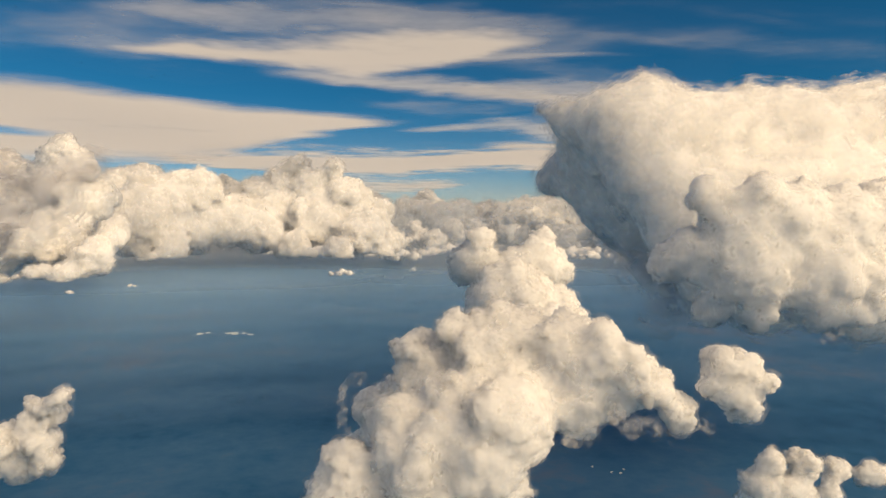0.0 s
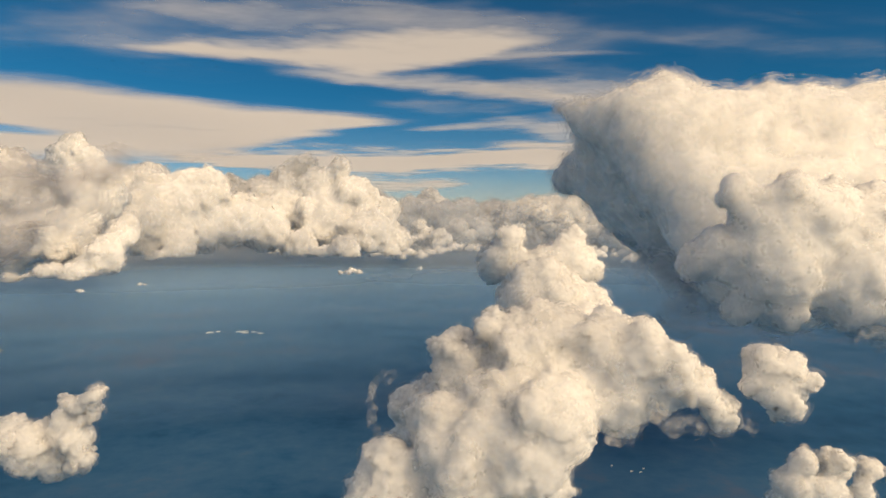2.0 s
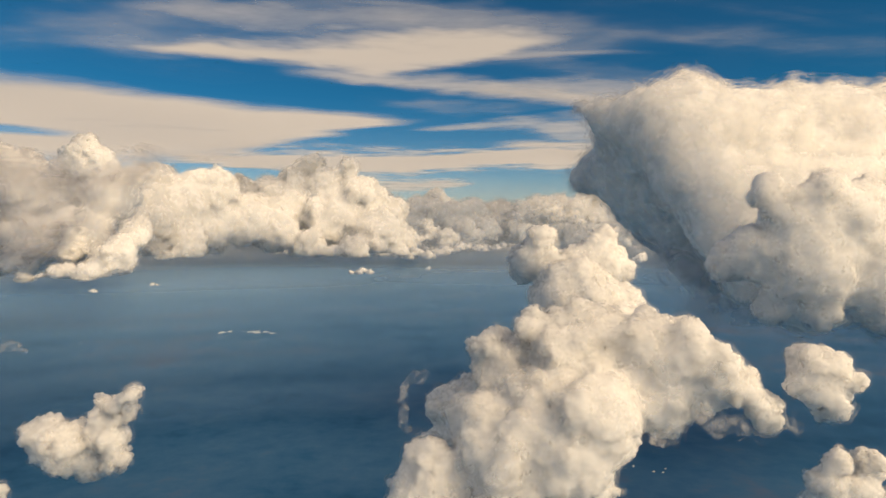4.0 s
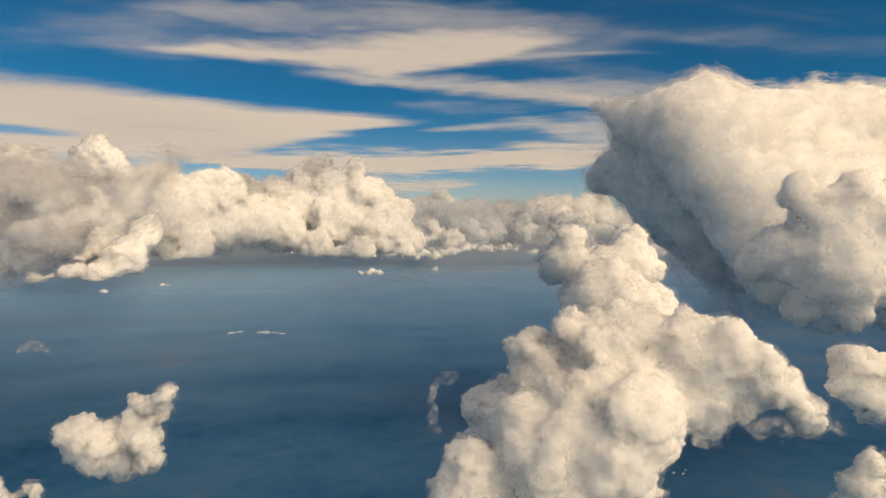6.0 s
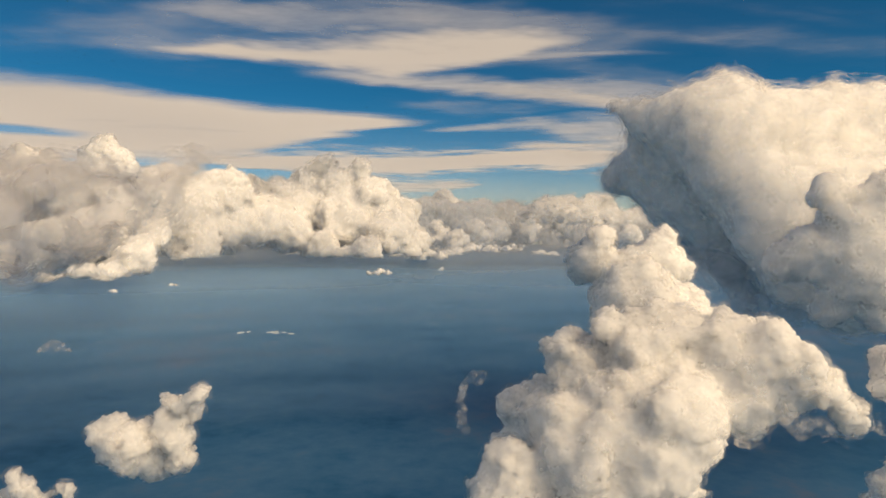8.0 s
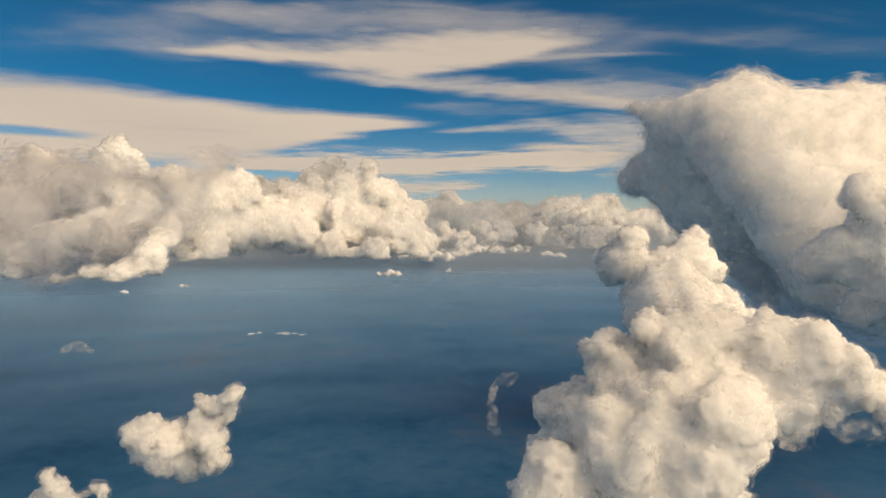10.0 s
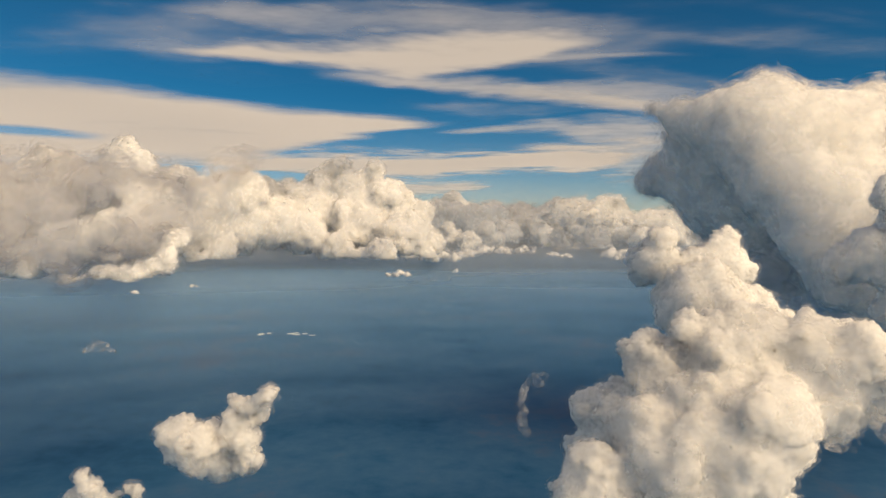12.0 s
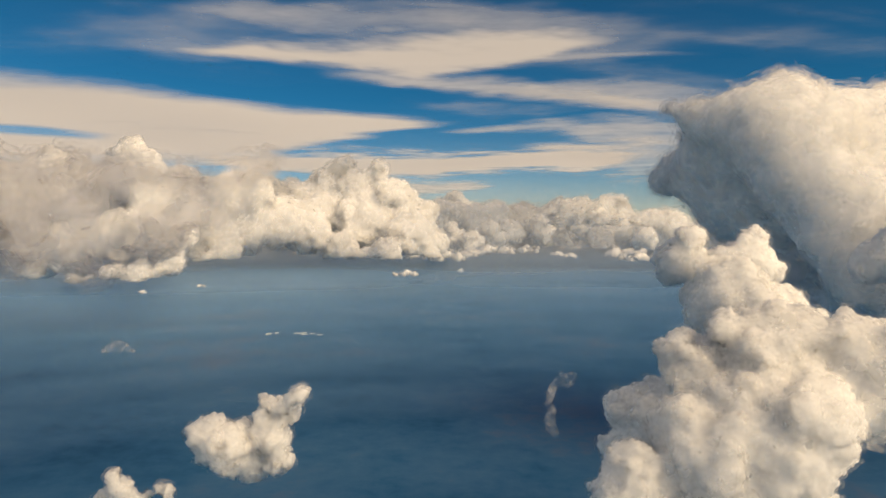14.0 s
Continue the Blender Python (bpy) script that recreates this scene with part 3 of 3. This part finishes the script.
HAZY = [
    (-1771, 1750, 164, 111), (-1601, 1887, 186, 129), (-1273, 1834, 197, 120), (-1058, 1781, 178, 107),
    (-948, 1918, 201, 105), (-752, 1865, 164, 105), (-550, 1812, 156, 99), (-358, 1759, 145, 93),
    (-231, 1896, 138, 90), (-90, 1843, 123, 77), (26, 1790, 120, 72), (151, 1927, 125, 81),
    (266, 1874, 131, 85), (390, 1821, 117, 79), (523, 1768, 110, 74), (737, 1905, 103, 80),
    (885, 1852, 100, 77),
]
WISP = [
    (-21.2, 162.3, 62.0, 1.7), (-23.0, 162.5, 61.5, 2.1), (-24.9, 162.4, 60.8, 1.9), (-26.2, 162.1, 59.4, 1.5),
    (-26.7, 162.1, 57.6, 1.5), (-26.5, 162.1, 55.8, 1.5), (-26.2, 162.1, 54.1, 1.5), (-26.4, 162.1, 52.3, 1.5),
    (-26.7, 162.4, 50.4, 1.9), (-26.1, 162.5, 48.6, 2.1), (-25.3, 162.3, 47.5, 1.7),
]
THIN = [
    (-182.1, 227.3, 55.8, 1.8), (-179.8, 227.8, 56.6, 2.4), (-176.9, 228.1, 57.5, 2.9), (-173.7, 228.0, 56.9, 2.6),
    (-170.7, 227.5, 55.8, 2.0),
]
TINY = [
    (93.1, 151.1, 73.9, 1.5), (95.6, 151.3, 74.7, 1.7), (97.4, 151.0, 75.3, 1.3),
]
SHRED = [
    (30.9, 114.9, 66.1, 2.6), (35.1, 115.1, 63.9, 2.9), (39.2, 114.9, 63.5, 2.6), (43.9, 114.7, 62.7, 2.3),
    (26.4, 113.7, 63.3, 2.3), (22.4, 111.4, 62.0, 2.0), (48.5, 114.5, 64.1, 2.0),
]
NEAR = (0.3, 1.1)
NEAR_RELIEF = [(6.0, 0.42), (2.8, 0.5), (1.5, 0.75), (0.8, 0.7)]
cloud("cumulus_cloud", "towering sunlit cream cumulus with cauliflower billows", HERO + HERO_TOP, 1, 0.3, DENSE, VEIL, NEAR, 0.6, NEAR_RELIEF)
cloud("cumulus_cloud", "small ragged cumulus scrap beside the tall tower", RPIECE, 2, 0.24, DENSE, VEIL, NEAR, 0.6, NEAR_RELIEF)
cloud("cumulus_cloud", "broad cumulus with bright knobbly top and grey base", RCUM, 3, 0.5, DENSE, VEIL, NEAR, 0.8, NEAR_RELIEF)
cloud("anvil_cloud", "huge smooth cream anvil cloud with dark grey underside", ANVIL, 4, 1.2, DENSE_MID, VEIL_MID, (0.3, 0.8, 1.4, 2.1), 2.0, [(20.0, 0.14), (9.0, 0.2), (4.0, 0.3)], (), (30, 16), 0.75, 0.05, torn=0.45, twist=0.6)
cloud("cumulus_cloud", "small torn white cumulus puff low over land", SMALL, 5, 0.24, DENSE, VEIL, NEAR, 0.6, NEAR_RELIEF, (9, 5), flat=42.5)
cloud("cumulus_cloud", "little low cumulus puffs, ragged and white", CORNER, 6, 0.24, DENSE, VEIL, NEAR, 0.6, NEAR_RELIEF)
cloud("cumulus_cloud", "low cream cumulus bank with curled edge", RBOT, 7, 0.3, DENSE, VEIL, NEAR, 0.6, NEAR_RELIEF)
cloud("cloud_wisp", "torn wisps trailing under the tall cumulus", SHRED, 16, 0.35, None, WISPY, (-0.5, 0.0, 1.0), 0.8, [(3.0, 0.5)])
cloud("misty_cloud", "soft grey misty cloud veil before the bank", GREY, 8, 0.9, None, MISTY, (-2.2, -1.5, -0.8, 0.0, 0.8, 1.6), 1.8, [(14.0, 0.4), (6.0, 0.35)], (7,), (8, 12), 0.75, 0.05, torn=0.4, twist=1.2, lift=0.6)
cloud("misty_cloud", "grey rain haze hanging beneath the anvil", RAIN, 18, 2.0, None, MISTY, (-1.0, 0.0, 1.0, 2.0), 3.0, [(20.0, 0.3)], torn=0.4)
FAR_RELIEF = [(26.0, 0.42), (13.0, 0.5), (7.0, 0.7)]
cloud("cumulus_bank", "distant cream cumulus bank with a bright turret", LBANK, 9, 1.6, DENSE_FAR, VEIL_FAR, NEAR, 3.0, FAR_RELIEF, (9, 4), (6, 12), 0.68, 0.1, twist=1.3, flat=56)
cloud("cumulus_tower", "crisp white cumulus turret above the bank", TURRET, 19, 0.8, DENSE_MID, VEIL_MID, (0.5,), 1.2, [(9.0, 0.5), (4.5, 0.6), (2.4, 0.5)], (9, 5), (2, 8), 0.35, 0.3)
cloud("cumulus_bank", "long distant cumulus bank, domed and warm cream", MBANK, 10, 2.1, DENSE_FAR, VEIL_FAR, NEAR, 3.2, FAR_RELIEF, (9, 4), (6, 12), 0.68, 0.1, twist=1.4, flat=64)
cloud("cumulus_bank", "long soft beige bank lost in haze", HAZY, 21, 6.0, DENSE_FAR, VEIL_FAR, (0.4, 1.2), 9.0, [(90.0, 0.4), (40.0, 0.5), (18.0, 0.5)], (8,), (4, 12), 0.6, 0.1, flat=20)
cloud("cumulus_tower", "far cumulus tower on the horizon, pale and crisp", FART, 11, 3.0, DENSE_FAR, VEIL_FAR, (0.5,), 5.0, [(40.0, 0.5), (18.0, 0.6)], (9, 5), (2, 10), 0.35)
cloud("cumulus_bank", "low pale lens of cumulus under the anvil", FARC, 12, 1.3, None, VEIL_MID, (-2.0, -1.0, 0.0, 1.0), 1.6, [(9.0, 0.4), (4.5, 0.5)], (8,), (4, 12), 0.7, torn=0.6, twist=1.2, flat=110)
cloud("cumulus_bank", "low beige cumulus rows merging into horizon haze", HORIZON, 17, 3.4, DENSE_FAR, VEIL_FAR, (0.5,), 4.5, [(45.0, 0.7), (20.0, 0.8), (9.0, 0.8)], (9, 4), (3, 8), 0.3, 0.3, twist=1.2, flat=58)
cloud("cloud_wisp", "thin torn wisp of cloud over blue land", WISP, 13, 0.3, None, WISPY, (-0.5, 0.0, 1.0), 0.5, [(2.5, 0.6)])
cloud("cloud_wisp", "faint flat cloud shred far below", THIN, 14, 0.5, None, WISPY, (-0.5, 0.0, 1.0), 0.8, [(3.0, 0.6)])
cloud("cloud_wisp", "tiny white cloud shred beneath grey cumulus", TINY, 15, 0.3, None, WISPY, (-0.5, 0.0, 1.0), 0.5, [(2.0, 0.6)])

# ---- the far field of small cumulus, out to the horizon ----
rng = np.random.default_rng(40)
kinds = []
for k in range(5):
    lobes = [(rng.normal(0, 15), rng.normal(0, 9), 3 + abs(rng.normal(0, 6)), rng.uniform(3, 8)) for q in range(16)]
    kinds.append(cloud("cumulus_cloud", "small far cumulus puff over hazy land", lobes, 50 + k, 1.6, DENSE_FAR, VEIL_FAR, (0.8,), 1.4, [(9.0, 0.7), (4.5, 0.8)], (7, 3), (2, 6), 0.3, 0.3, "cloud", "far cumulus field", twist=1.3, flat=2.0))
spots = []
while len(spots) < 90:
    d, b = 1050 * (4.0 ** rng.uniform(0, 1)), rng.uniform(-0.30, 0.42)
    spots.append((d * b, d, rng.uniform(38, 52), rng.uniform(0, 360), rng.uniform(0.5, 1.3) * (0.6 + d / 2600.0)))
spots += [(-312, 620, 44, 20, 0.22), (-356, 590, 40, 70, 0.22), (-104, 655, 52, 0, 0.36), (-118, 665, 52, 140, 0.25), (-50, 1019, 34, 30, 0.34)]
for q, (x, y, z, turn, size) in enumerate(spots):
    if q < len(kinds):
        kinds[q].matrix_basis = pose(x, y, z, 0, 0, turn) @ Matrix.Scale(size, 4)
    else:
        copy_thing(kinds[q % len(kinds)], pose(x, y, z, 0, 0, turn) @ Matrix.Scale(size / kinds[q % len(kinds)].scale[0], 4))

# ---- the cloud wall on the horizon ----
wall = [(-3600 + 300 * q + rng.uniform(-80, 80), 4250 + rng.uniform(-120, 120), rng.uniform(30, 90), rng.uniform(90, 150)) for q in range(25)]
cloud("cumulus_bank", "hazy beige cloud wall along the horizon", wall, 60, 14.0, DENSE_FAR, VEIL_FAR, (), 8.0, [(90.0, 0.5), (40.0, 0.5)], (6, 3))
